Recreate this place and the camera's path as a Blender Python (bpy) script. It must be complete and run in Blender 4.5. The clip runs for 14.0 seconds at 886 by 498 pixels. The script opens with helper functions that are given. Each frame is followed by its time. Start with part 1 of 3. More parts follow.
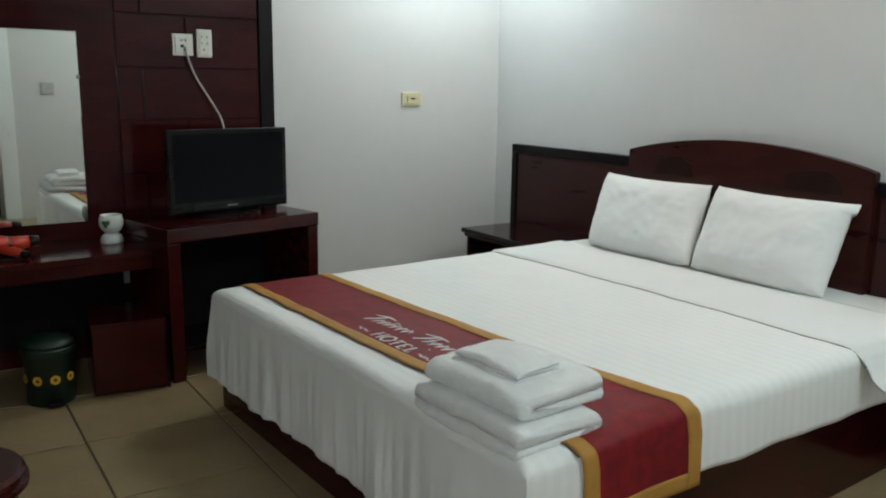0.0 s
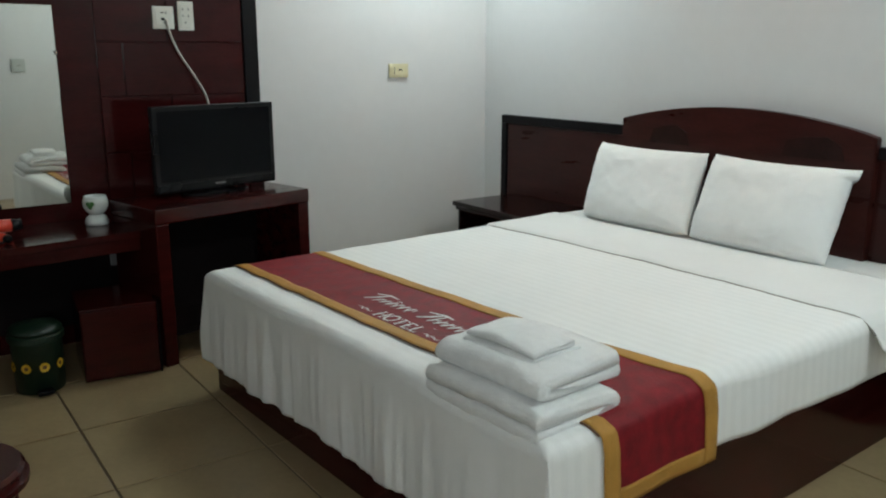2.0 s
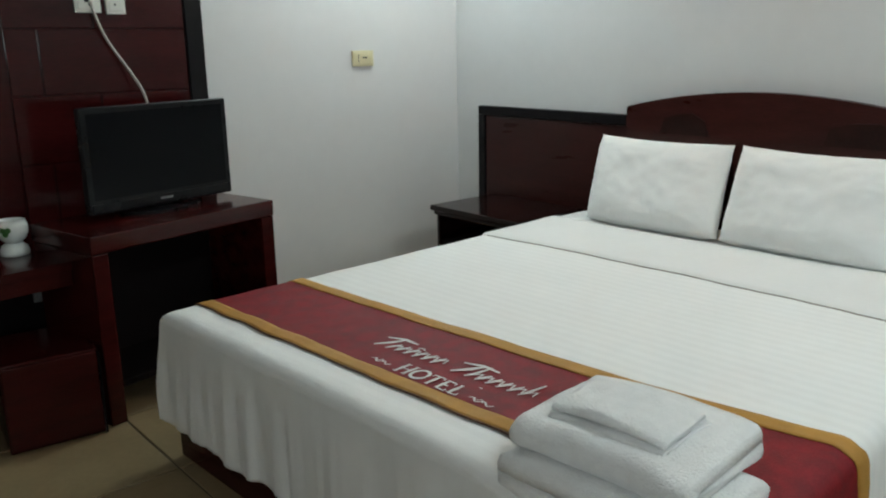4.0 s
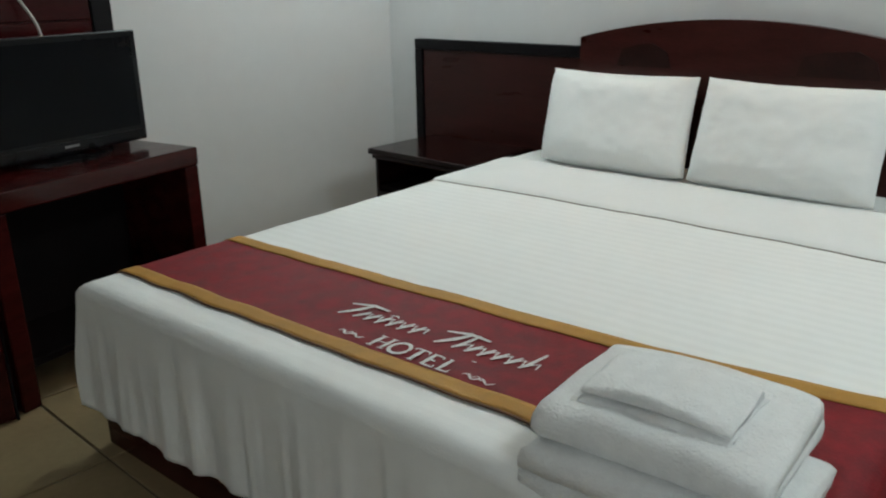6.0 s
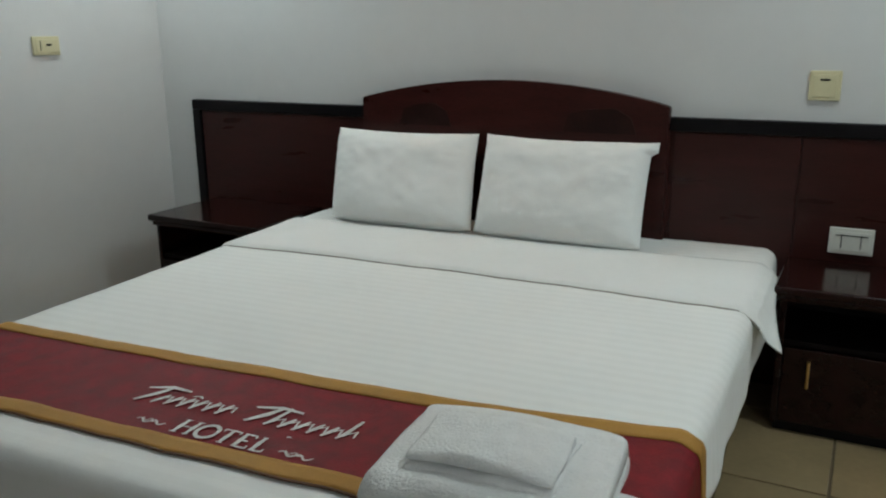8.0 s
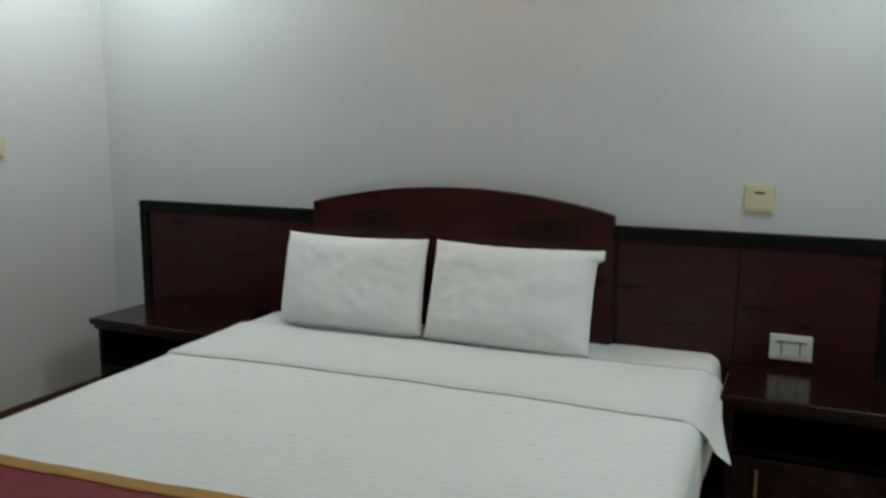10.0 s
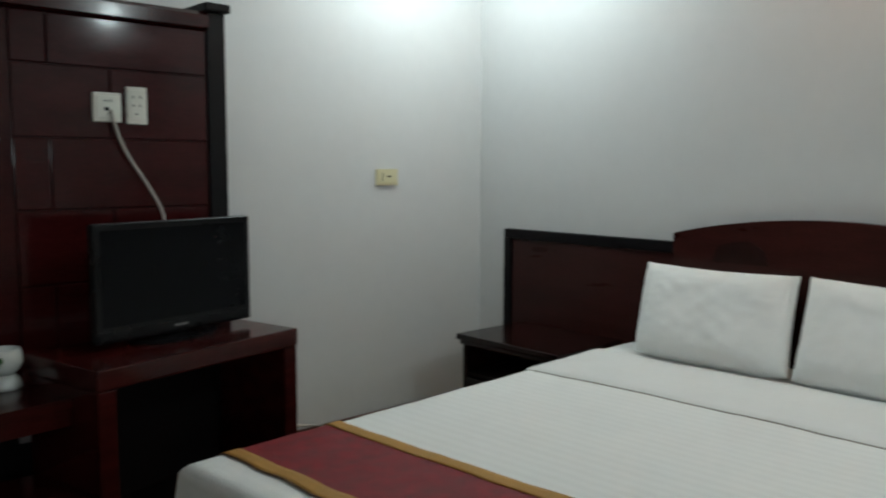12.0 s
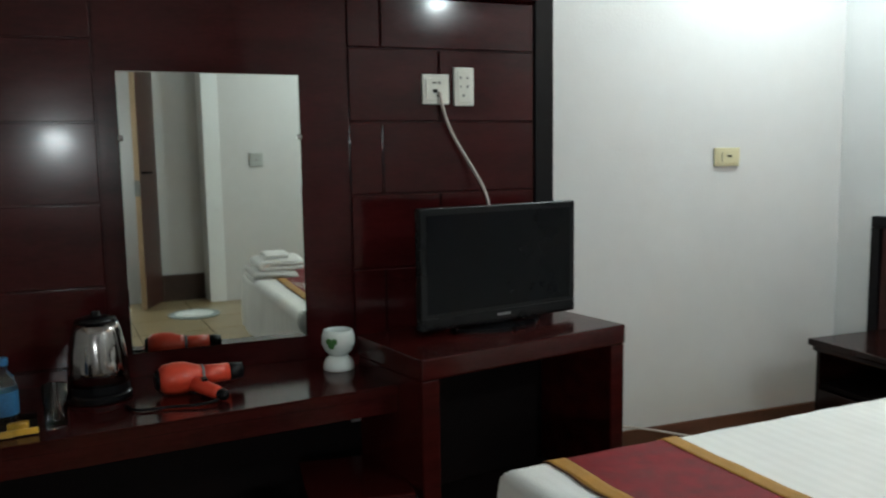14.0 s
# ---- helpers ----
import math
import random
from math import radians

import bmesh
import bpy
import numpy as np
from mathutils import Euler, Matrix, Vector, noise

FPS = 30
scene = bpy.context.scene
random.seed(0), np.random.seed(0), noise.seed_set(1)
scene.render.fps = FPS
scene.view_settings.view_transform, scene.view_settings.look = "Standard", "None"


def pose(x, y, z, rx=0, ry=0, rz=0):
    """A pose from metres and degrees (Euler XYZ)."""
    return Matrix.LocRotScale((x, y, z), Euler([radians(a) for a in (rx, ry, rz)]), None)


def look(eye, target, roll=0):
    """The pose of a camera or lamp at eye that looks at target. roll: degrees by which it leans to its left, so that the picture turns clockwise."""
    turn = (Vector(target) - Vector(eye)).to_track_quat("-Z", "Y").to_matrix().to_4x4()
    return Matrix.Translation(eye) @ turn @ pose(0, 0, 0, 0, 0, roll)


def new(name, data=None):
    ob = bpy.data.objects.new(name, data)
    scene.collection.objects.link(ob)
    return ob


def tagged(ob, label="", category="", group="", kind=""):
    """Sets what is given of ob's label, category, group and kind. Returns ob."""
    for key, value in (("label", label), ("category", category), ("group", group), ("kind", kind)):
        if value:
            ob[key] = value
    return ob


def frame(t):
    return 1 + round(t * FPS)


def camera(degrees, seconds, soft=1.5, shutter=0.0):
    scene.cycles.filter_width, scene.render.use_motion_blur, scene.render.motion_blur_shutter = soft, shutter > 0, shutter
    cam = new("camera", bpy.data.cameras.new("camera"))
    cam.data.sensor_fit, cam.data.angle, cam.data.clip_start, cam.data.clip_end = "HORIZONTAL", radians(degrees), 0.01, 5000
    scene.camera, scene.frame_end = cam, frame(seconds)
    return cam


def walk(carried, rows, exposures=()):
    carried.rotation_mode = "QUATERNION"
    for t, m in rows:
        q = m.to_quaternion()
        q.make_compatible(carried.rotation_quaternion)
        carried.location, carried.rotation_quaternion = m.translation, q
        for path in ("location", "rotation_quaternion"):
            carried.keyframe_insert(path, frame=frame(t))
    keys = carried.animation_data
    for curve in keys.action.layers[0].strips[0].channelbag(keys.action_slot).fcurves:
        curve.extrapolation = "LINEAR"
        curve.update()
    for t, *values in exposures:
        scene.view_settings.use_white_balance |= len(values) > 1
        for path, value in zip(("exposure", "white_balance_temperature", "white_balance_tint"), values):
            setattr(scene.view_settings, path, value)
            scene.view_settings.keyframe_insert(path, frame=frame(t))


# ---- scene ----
cam = camera(56.8, 14.0, soft=2.0, shutter=0.4)
PATH = [
    (0, (0.368, 0.377, 1.308), (1.452, 2.012, 0.919), 0.9),
    (0.5, (0.356, 0.359, 1.322), (1.446, 1.989, 0.927), 1.0),
    (1, (0.331, 0.365, 1.319), (1.472, 1.966, 0.95), 1.1),
    (1.5, (0.323, 0.412, 1.297), (1.476, 1.993, 0.885), 0.7),
    (2, (0.343, 0.478, 1.307), (1.463, 2.071, 0.851), 0.0),
    (2.5, (0.443, 0.635, 1.316), (1.557, 2.238, 0.88), -1.1),
    (5, (0.464, 1.316, 1.269), (1.805, 2.696, 0.721), -1.0),
    (5.5, (0.507, 1.386, 1.258), (1.859, 2.738, 0.672), -1.3),
    (6, (0.539, 1.41, 1.246), (1.922, 2.712, 0.621), -1.1),
    (6.5, (0.542, 1.422, 1.256), (1.999, 2.637, 0.622), -1.3),
    (7, (0.541, 1.44, 1.267), (2.097, 2.544, 0.666), -1.4),
    (7.5, (0.524, 1.456, 1.27), (2.18, 2.432, 0.714), -1.1),
    (9.8, (0.56, 1.426, 1.329), (2.368, 2.193, 0.951), 0.2),
    (10, (0.523, 1.469, 1.347), (2.331, 2.266, 1.04), 0.2),
    (10.5, (0.521, 1.463, 1.364), (2.274, 2.396, 1.129), 0.5),
    (10.6, (0.524, 1.462, 1.35), (2.257, 2.434, 1.123), 0.5),
    (11, (0.471, 1.491, 1.32), (2.11, 2.621, 1.127), 0.4),
    (11.5, (0.469, 1.466, 1.32), (1.971, 2.773, 1.129), 0.0),
    (12, (0.452, 1.506, 1.279), (1.797, 2.972, 1.081), 0.2),
    (12.5, (0.502, 1.462, 1.289), (1.558, 3.146, 1.066), -0.2),
    (13, (0.49, 1.507, 1.256), (1.364, 3.287, 0.992), -0.9),
    (13.3, (0.486, 1.583, 1.282), (1.333, 3.374, 1.008), -0.3),
    (13.5, (0.512, 1.621, 1.28), (1.324, 3.43, 1.016), -0.3),
    (14, (0.544, 1.758, 1.269), (1.25, 3.614, 1.035), -0.9),
]
walk(cam, [(t, look(eye, target, roll)) for t, eye, target, roll in PATH],
     [(0, 0.22), (2.5, 0.28), (5.0, 0.2), (6.0, 0.16), (7.0, -0.02), (7.7, -0.14), (9.8, -0.26), (10.5, -0.42), (11.5, -0.42), (12.5, 0.1), (13.0, 0.38), (13.5, 0.46), (14.0, 0.42)])


# ---- light ----
CEIL = 2.55
world = bpy.data.worlds.new("night")
world.use_nodes = True
world.node_tree.nodes["Background"].inputs[0].default_value = (0.5, 0.6, 0.7, 1)
world.node_tree.nodes["Background"].inputs[1].default_value = 0.02
scene.world = world


def lamp(name, kind, place, power, colour, size=0.1, aim=None):
    data = bpy.data.lights.new(name, kind)
    data.energy, data.color = power, colour
    if kind == "AREA":
        data.shape, data.size = "DISK", size
    else:
        data.shadow_soft_size = size
    ob = new(name, data)
    ob.matrix_world = look(place, aim) if aim else Matrix.Translation(place)
    return ob


COOL, WARM = (0.83, 0.985, 0.995), (1.0, 0.52, 0.25)
NE_LAMP, SW_LAMP, SE_LAMP, WARM_LAMP = (3.0, 4.1, 2.43), (0.02, -0.12, 1.385), (2.86, 1.02, 2.43), (3.42, 2.62, 2.46)
lamp("corner_bulb_light", "POINT", NE_LAMP, 26, COOL, 0.07)
lamp("south_bulb_light", "POINT", SE_LAMP, 29, COOL, 0.07)
# added fill: aimed at the door frame post, also lifts the bed foot
lamp("door_post_fill_light", "AREA", (0.13, -0.12, 1.385), 3.2, COOL, 0.18, (1.55, -0.25, 1.2))
lamp("warm_spot_light", "POINT", (3.42, 2.62, 2.40), 5.0, WARM, 0.04)

# ---- materials ----


def material(name, colour, rough=0.5, metal=0.0, var=0.15, scale=6.0, bump=0.0, bump_scale=60.0, stretch=(1, 1, 1),
             spec=0.5, coat=0.0, dark=None, per_object=0.0, sheen=0.0, rough_var=0.08):
    m = bpy.data.materials.new(name)
    m.use_nodes = True
    nt = m.node_tree
    n, l = nt.nodes, nt.links
    b = n["Principled BSDF"]
    b.inputs["Roughness"].default_value = rough
    b.inputs["Metallic"].default_value = metal
    b.inputs["Specular IOR Level"].default_value = spec
    b.inputs["Coat Weight"].default_value = coat
    b.inputs["Coat Roughness"].default_value = 0.06
    b.inputs["Sheen Weight"].default_value = sheen
    co = n.new("ShaderNodeTexCoord")
    mp = n.new("ShaderNodeMapping")
    mp.inputs["Scale"].default_value = stretch
    l.new(co.outputs["Object"], mp.inputs["Vector"])
    t1 = n.new("ShaderNodeTexNoise")
    t1.inputs["Scale"].default_value, t1.inputs["Detail"].default_value = scale, 6
    t2 = n.new("ShaderNodeTexNoise")
    t2.inputs["Scale"].default_value, t2.inputs["Detail"].default_value = scale * 9, 4
    l.new(mp.outputs[0], t1.inputs["Vector"]), l.new(mp.outputs[0], t2.inputs["Vector"])
    mix = n.new("ShaderNodeMix")
    mix.inputs[0].default_value = 0.35
    l.new(t1.outputs["Fac"], mix.inputs[2]), l.new(t2.outputs["Fac"], mix.inputs[3])
    ramp = n.new("ShaderNodeValToRGB")
    lo = dark or tuple(c * (1 - var) for c in colour)
    hi = tuple(min(1, c * (1 + var)) for c in colour)
    ramp.color_ramp.elements[0].position, ramp.color_ramp.elements[1].position = 0.3, 0.7
    ramp.color_ramp.elements[0].color, ramp.color_ramp.elements[1].color = (*lo, 1), (*hi, 1)
    l.new(mix.outputs[0], ramp.inputs[0])
    out = ramp.outputs[0]
    if per_object:
        oi = n.new("ShaderNodeObjectInfo")
        hsv = n.new("ShaderNodeHueSaturation")
        mr = n.new("ShaderNodeMapRange")
        mr.inputs["To Min"].default_value, mr.inputs["To Max"].default_value = 1 - per_object, 1 + per_object
        l.new(oi.outputs["Random"], mr.inputs["Value"]), l.new(mr.outputs[0], hsv.inputs["Value"])
        l.new(out, hsv.inputs["Color"])
        out = hsv.outputs[0]
    l.new(out, b.inputs["Base Color"])
    rr = n.new("ShaderNodeMapRange")
    rr.inputs["To Min"].default_value, rr.inputs["To Max"].default_value = max(0.02, rough - rough_var), rough + rough_var
    l.new(t1.outputs["Fac"], rr.inputs["Value"]), l.new(rr.outputs[0], b.inputs["Roughness"])
    if bump:
        t3 = n.new("ShaderNodeTexNoise")
        t3.inputs["Scale"].default_value, t3.inputs["Detail"].default_value = bump_scale, 5
        l.new(mp.outputs[0], t3.inputs["Vector"])
        bp = n.new("ShaderNodeBump")
        bp.inputs["Strength"].default_value, bp.inputs["Distance"].default_value = bump, 0.004
        l.new(t3.outputs["Fac"], bp.inputs["Height"]), l.new(bp.outputs[0], b.inputs["Normal"])
    return m


def glow(name, colour, strength):
    m = bpy.data.materials.new(name)
    m.use_nodes = True
    b = m.node_tree.nodes["Principled BSDF"]
    b.inputs["Base Color"].default_value = (*colour, 1)
    b.inputs["Emission Color"].default_value = (*colour, 1)
    b.inputs["Emission Strength"].default_value = strength
    return m


def clear(name, colour, rough=0.02, ior=1.45):
    m = material(name, colour, rough, var=0.02, rough_var=0.01)
    m.node_tree.nodes["Principled BSDF"].inputs["Transmission Weight"].default_value = 1
    m.node_tree.nodes["Principled BSDF"].inputs["IOR"].default_value = ior
    return m


PAINT = material("white_wall_paint", (0.645, 0.64, 0.635), 0.6, var=0.03, scale=1.7, bump=0.12, bump_scale=90)
CEILING = material("ceiling_paint", (0.7, 0.7, 0.69), 0.7, var=0.02, scale=2)
WOOD = material("dark_red_varnished_wood", (0.038, 0.0052, 0.0046), 0.16, var=0.35, scale=3, stretch=(1, 5, 7), bump=0.012, bump_scale=14, spec=0.22, coat=0.05)
WOODV = material("dark_red_panel_wood", (0.040, 0.0052, 0.0055), 0.12, var=0.3, scale=2.5, stretch=(1.2, 4, 5), bump=0.008, bump_scale=9, spec=0.2, coat=0.05, per_object=0.06)
HBWOOD = material("brown_headboard_veneer", (0.036, 0.0085, 0.007), 0.3, var=0.35, scale=3, stretch=(6, 1, 6), bump=0.015, spec=0.25)
ARCHWOOD = material("red_brown_carved_wood", (0.036, 0.0078, 0.0062), 0.3, var=0.5, scale=4, stretch=(4, 1, 5), bump=0.05, spec=0.25)
BLACKWOOD = material("black_stained_trim", (0.005, 0.004, 0.005), 0.4, var=0.3, scale=8, spec=0.15)
INLAY = material("dark_carved_inlay_wood", (0.018, 0.0055, 0.0045), 0.4, var=0.5, scale=9, spec=0.2)
BEDSIDE = material("dark_brown_varnished_wood", (0.017, 0.0052, 0.0045), 0.14, var=0.35, scale=3, stretch=(1, 5, 7), bump=0.012, bump_scale=14, spec=0.3)
# near-black: shade inside the furniture is put into this colour; the tray reuses it
DARKIN = material("near_black_shade_and_tray", (0.005, 0.0022, 0.0022), 0.7, spec=0.15, var=0.4, scale=5)
TILE = material("beige_glazed_floor_tile", (0.30, 0.222, 0.122), 0.3, var=0.16, scale=5, per_object=0.05, rough_var=0.03)
GROUT = material("brown_grout", (0.16, 0.12, 0.08), 0.9, var=0.2, scale=20)
BASEWOOD = material("red_brown_skirting_wood", (0.115, 0.042, 0.024), 0.35, var=0.3, scale=4, stretch=(1, 6, 6))
SKIRT = material("beige_skirting_tile", (0.42, 0.33, 0.24), 0.35, var=0.1)
BROWNSKIRT = material("dark_brown_skirting_tile", (0.05, 0.025, 0.02), 0.35, var=0.2)
PILLOWM = material("white_cotton_pillowcase", (0.83, 0.835, 0.82), 0.85, var=0.03, scale=4, bump=0.25, bump_scale=35, sheen=0.2)
TERRY = material("white_terry_towel", (0.88, 0.885, 0.875), 0.95, var=0.06, scale=30, bump=0.9, bump_scale=190, sheen=0.3)
RED = material("dark_red_satin", (0.20, 0.008, 0.014), 0.6, var=0.38, scale=26, bump=0.3, bump_scale=220, spec=0.25)
GOLD = material("ochre_gold_satin", (0.46, 0.235, 0.05), 0.6, var=0.14, scale=18, bump=0.3, bump_scale=260, spec=0.25)
THREAD = material("silver_white_embroidery", (0.72, 0.68, 0.66), 0.6, var=0.08, scale=60, bump=0.4, bump_scale=300)
SEAM = material("grey_shadow_piping", (0.25, 0.23, 0.20), 0.85, var=0.15)
BLACK = material("black_gloss_plastic", (0.005, 0.005, 0.006), 0.28, spec=0.2, var=0.2)
SCREEN = material("black_lcd_screen", (0.003, 0.0034, 0.0045), 0.25, var=0.15, scale=2, spec=0.1)
GREYPLATE = material("grey_white_plate", (0.46, 0.47, 0.44), 0.45, var=0.06)
GREYPL = material("grey_plastic", (0.2, 0.2, 0.2), 0.4)
CREAM = material("ivory_plastic_plate", (0.66, 0.60, 0.38), 0.4, var=0.06)
IVORY = material("white_plastic_plate", (0.72, 0.72, 0.66), 0.4, var=0.05)
CABLE = material("off_white_cable", (0.50, 0.44, 0.40), 0.5, var=0.1)
STEEL = material("brushed_stainless_steel", (0.27, 0.25, 0.24), 0.12, 1.0, var=0.08, scale=8, stretch=(1, 1, 12))
BRASS = material("brass_pull", (0.55, 0.36, 0.14), 0.3, 1.0)
REDPL = material("orange_red_plastic", (0.62, 0.055, 0.025), 0.3, var=0.08)
CERAMIC = material("white_ceramic", (0.74, 0.78, 0.76), 0.15, var=0.05)
LEAF = material("green_painted_leaf", (0.05, 0.16, 0.04), 0.3)
FLOWER = material("yellow_printed_petal", (0.70, 0.42, 0.02), 0.45)
FLOWERC = material("brown_flower_centre", (0.12, 0.05, 0.02), 0.5)
GREEN = material("dark_green_plastic", (0.003, 0.016, 0.008), 0.45, var=0.25, scale=9)
JAMB = material("white_gloss_door_frame", (0.86, 0.88, 0.88), 0.3, var=0.03)
DOORW = material("dark_brown_door", (0.05, 0.018, 0.014), 0.35, var=0.3, stretch=(6, 6, 1))
DOOREDGE = material("pale_wood_edge", (0.42, 0.28, 0.17), 0.5, var=0.2, stretch=(6, 6, 1))
MATC = material("pale_woven_mat", (0.6, 0.62, 0.60), 0.95, var=0.12, scale=30, bump=0.6, bump_scale=120)
MATD = material("grey_mat_border", (0.28, 0.32, 0.31), 0.95, var=0.15, scale=30, bump=0.6, bump_scale=120)
MIRROR = material("silvered_mirror", (0.76, 0.785, 0.745), 0.015, 1.0, var=0.01, rough_var=0.004)
GLASS = clear("clear_glass", (0.95, 0.97, 0.97))
WATER = clear("clear_plastic_bottle", (0.85, 0.93, 0.97), 0.08, 1.33)
LABELB = material("blue_bottle_label", (0.02, 0.11, 0.24), 0.4, var=0.4, scale=20)
AMBER = material("amber_yellow_plastic", (0.62, 0.34, 0.04), 0.3)
LAMPW = glow("cool_white_lamp_glass", (0.88, 0.97, 1.0), 65.0)
LAMPO = glow("warm_lamp_glass", (1.0, 0.5, 0.22), 14.0)


def sheet_material():
    m = material("white_satin_stripe_cotton", (0.90, 0.905, 0.885), 0.75, var=0.03, scale=3, bump=0.2, bump_scale=30, sheen=0.2)
    nt = m.node_tree
    n, l = nt.nodes, nt.links
    b = n["Principled BSDF"]
    co = n.new("ShaderNodeTexCoord")
    wv = n.new("ShaderNodeTexWave")
    wv.bands_direction, wv.wave_profile = "X", "SIN"
    wv.inputs["Scale"].default_value = 7.5
    wv.inputs["Distortion"].default_value = 0.25
    l.new(co.outputs["Object"], wv.inputs["Vector"])
    rp = n.new("ShaderNodeValToRGB")
    rp.color_ramp.elements[0].position, rp.color_ramp.elements[1].position = 0.42, 0.58
    l.new(wv.outputs["Fac"], rp.inputs[0])
    old = b.inputs["Base Color"].links[0].from_socket
    mx = n.new("ShaderNodeMix")
    mx.data_type, mx.blend_type = "RGBA", "MULTIPLY"
    mx.inputs[0].default_value = 0.028
    l.new(old, mx.inputs[6]), l.new(rp.outputs[0], mx.inputs[7]), l.new(mx.outputs[2], b.inputs["Base Color"])
    mr = n.new("ShaderNodeMapRange")
    mr.inputs["To Min"].default_value, mr.inputs["To Max"].default_value = 0.8, 0.66
    l.new(rp.outputs[0], mr.inputs["Value"]), l.new(mr.outputs[0], b.inputs["Roughness"])
    return m


SHEET = sheet_material()

# ---- building helpers ----


def mesh_of(name, bm, mat, smooth=False):
    me = bpy.data.meshes.new(name)
    bmesh.ops.recalc_face_normals(bm, faces=bm.faces[:])
    bm.to_mesh(me)
    bm.free()
    me.materials.append(mat)
    if smooth:
        me.polygons.foreach_set("use_smooth", [True] * len(me.polygons))
    return me


def part(name, bm, mat, parent=None, label="", smooth=False, at=None):
    ob = new(name, mesh_of(name, bm, mat, smooth))
    if parent is not None:
        ob.parent = parent
    if at is not None:
        ob.matrix_basis = at
    if label:
        ob["label"] = label
    return ob


def empty(name, m, label, category, group="", kind=""):
    ob = new(name)
    ob.empty_display_size = 0.05
    ob.matrix_basis = m
    return tagged(ob, label, category, group, kind)


def box(x0, x1, y0, y1, z0, z1, bevel=0.0, seg=2, bm=None):
    out = bm or bmesh.new()
    m = Matrix.Translation(((x0 + x1) / 2, (y0 + y1) / 2, (z0 + z1) / 2)) @ Matrix.Diagonal((x1 - x0, y1 - y0, z1 - z0, 1))
    vs = bmesh.ops.create_cube(out, size=1, matrix=m)["verts"]
    if bevel:
        es = list({e for v in vs for e in v.link_edges})
        bmesh.ops.bevel(out, geom=es, offset=bevel, segments=seg, affect="EDGES", profile=0.6)
    return out


def turned(profile, seg=32, bm=None, m=None):
    """A lathe form from (radius, height) steps."""
    bm = bm or bmesh.new()
    m = m or Matrix()
    rings = []
    for r, z in profile:
        rings.append([bm.verts.new(m @ Vector((r * math.cos(a), r * math.sin(a), z))) for a in [2 * math.pi * i / seg for i in range(seg)]])
    for a, b in zip(rings, rings[1:]):
        for i in range(seg):
            bm.faces.new((a[i], a[(i + 1) % seg], b[(i + 1) % seg], b[i]))
    bm.faces.new(rings[0][::-1])
    bm.faces.new(rings[-1])
    return bm


def prism(outline, lo, hi, axis="z", bevel=0.0):
    """An outline in a plane, given thickness along an axis."""
    bm = bmesh.new()
    put = {"z": lambda a, b, c: (a, b, c), "x": lambda a, b, c: (c, a, b), "y": lambda a, b, c: (a, c, b)}[axis]
    lower = [bm.verts.new(put(a, b, lo)) for a, b in outline]
    upper = [bm.verts.new(put(a, b, hi)) for a, b in outline]
    k = len(outline)
    bm.faces.new(lower[::-1]), bm.faces.new(upper)
    for i in range(k):
        bm.faces.new((lower[i], lower[(i + 1) % k], upper[(i + 1) % k], upper[i]))
    if bevel:
        bmesh.ops.bevel(bm, geom=bm.edges[:], offset=bevel, segments=2, affect="EDGES")
    return bm


def thicken(ob, thick):
    md = ob.modifiers.new("thickness", "SOLIDIFY")
    md.thickness, md.offset = thick, -1
    return ob


def grid_surface(fn, us, vs):
    """A surface of fn(u, v)."""
    bm = bmesh.new()
    rows = [[bm.verts.new(fn(u, v)) for v in vs] for u in us]
    for i in range(len(us) - 1):
        for j in range(len(vs) - 1):
            bm.faces.new((rows[i][j], rows[i + 1][j], rows[i + 1][j + 1], rows[i][j + 1]))
    return bm


def span(a, b, k):
    return [a + (b - a) * i / k for i in range(k + 1)]


def tube(name, points, radius, mat, parent=None, label=""):
    cu = bpy.data.curves.new(name, "CURVE")
    cu.dimensions, cu.bevel_depth, cu.bevel_resolution, cu.resolution_u = "3D", radius, 2, 8
    sp = cu.splines.new("NURBS")
    sp.points.add(len(points) - 1)
    for p, q in zip(sp.points, points):
        p.co = (*q, 1)
    sp.use_endpoint_u, sp.order_u = True, 3
    tmp = bpy.data.objects.new("tmp", cu)
    me = bpy.data.meshes.new_from_object(tmp)
    bpy.data.objects.remove(tmp)
    me.name = name
    me.materials.clear()
    me.materials.append(mat)
    ob = new(name, me)
    if parent is not None:
        ob.parent = parent
    if label:
        ob["label"] = label
    return ob


# ---- the room ----
# WEST is out of view; its distance is chosen to weaken bounce light
EAST, NORTH, SOUTH, WEST = 3.585, 4.625, -0.20, -1.90
PANEL, PANEL_END = 4.457, -0.75


def structure(name, bm, mat, label, category):
    return tagged(part(name, bm, mat), label, category, kind="structure")


floor = structure("floor", box(WEST - 0.1, EAST + 0.1, -0.57, NORTH + 0.1, -0.12, -0.006), GROUT, "beige glazed ceramic tile floor with brown grout", "floor")
ceiling = structure("ceiling", box(WEST - 0.1, EAST + 0.1, -0.57, NORTH + 0.1, CEIL, CEIL + 0.12), CEILING, "plain white painted flat ceiling", "ceiling")
wall_east = structure("wall_east", box(EAST, EAST + 0.12, -0.57, NORTH + 0.12, 0, CEIL), PAINT, "white painted plaster wall behind the bed", "wall")
wall_north = structure("wall_north", box(WEST, EAST, NORTH, NORTH + 0.12, 0, CEIL), PAINT, "white painted plaster wall beside the desk", "wall")
# unseen wall, added to close the room, far off so little light returns
wall_west = structure("wall_west", box(WEST - 0.12, WEST, -0.57, NORTH, 0, CEIL), PAINT, "unseen white side wall set far back to weaken bounce light", "wall")
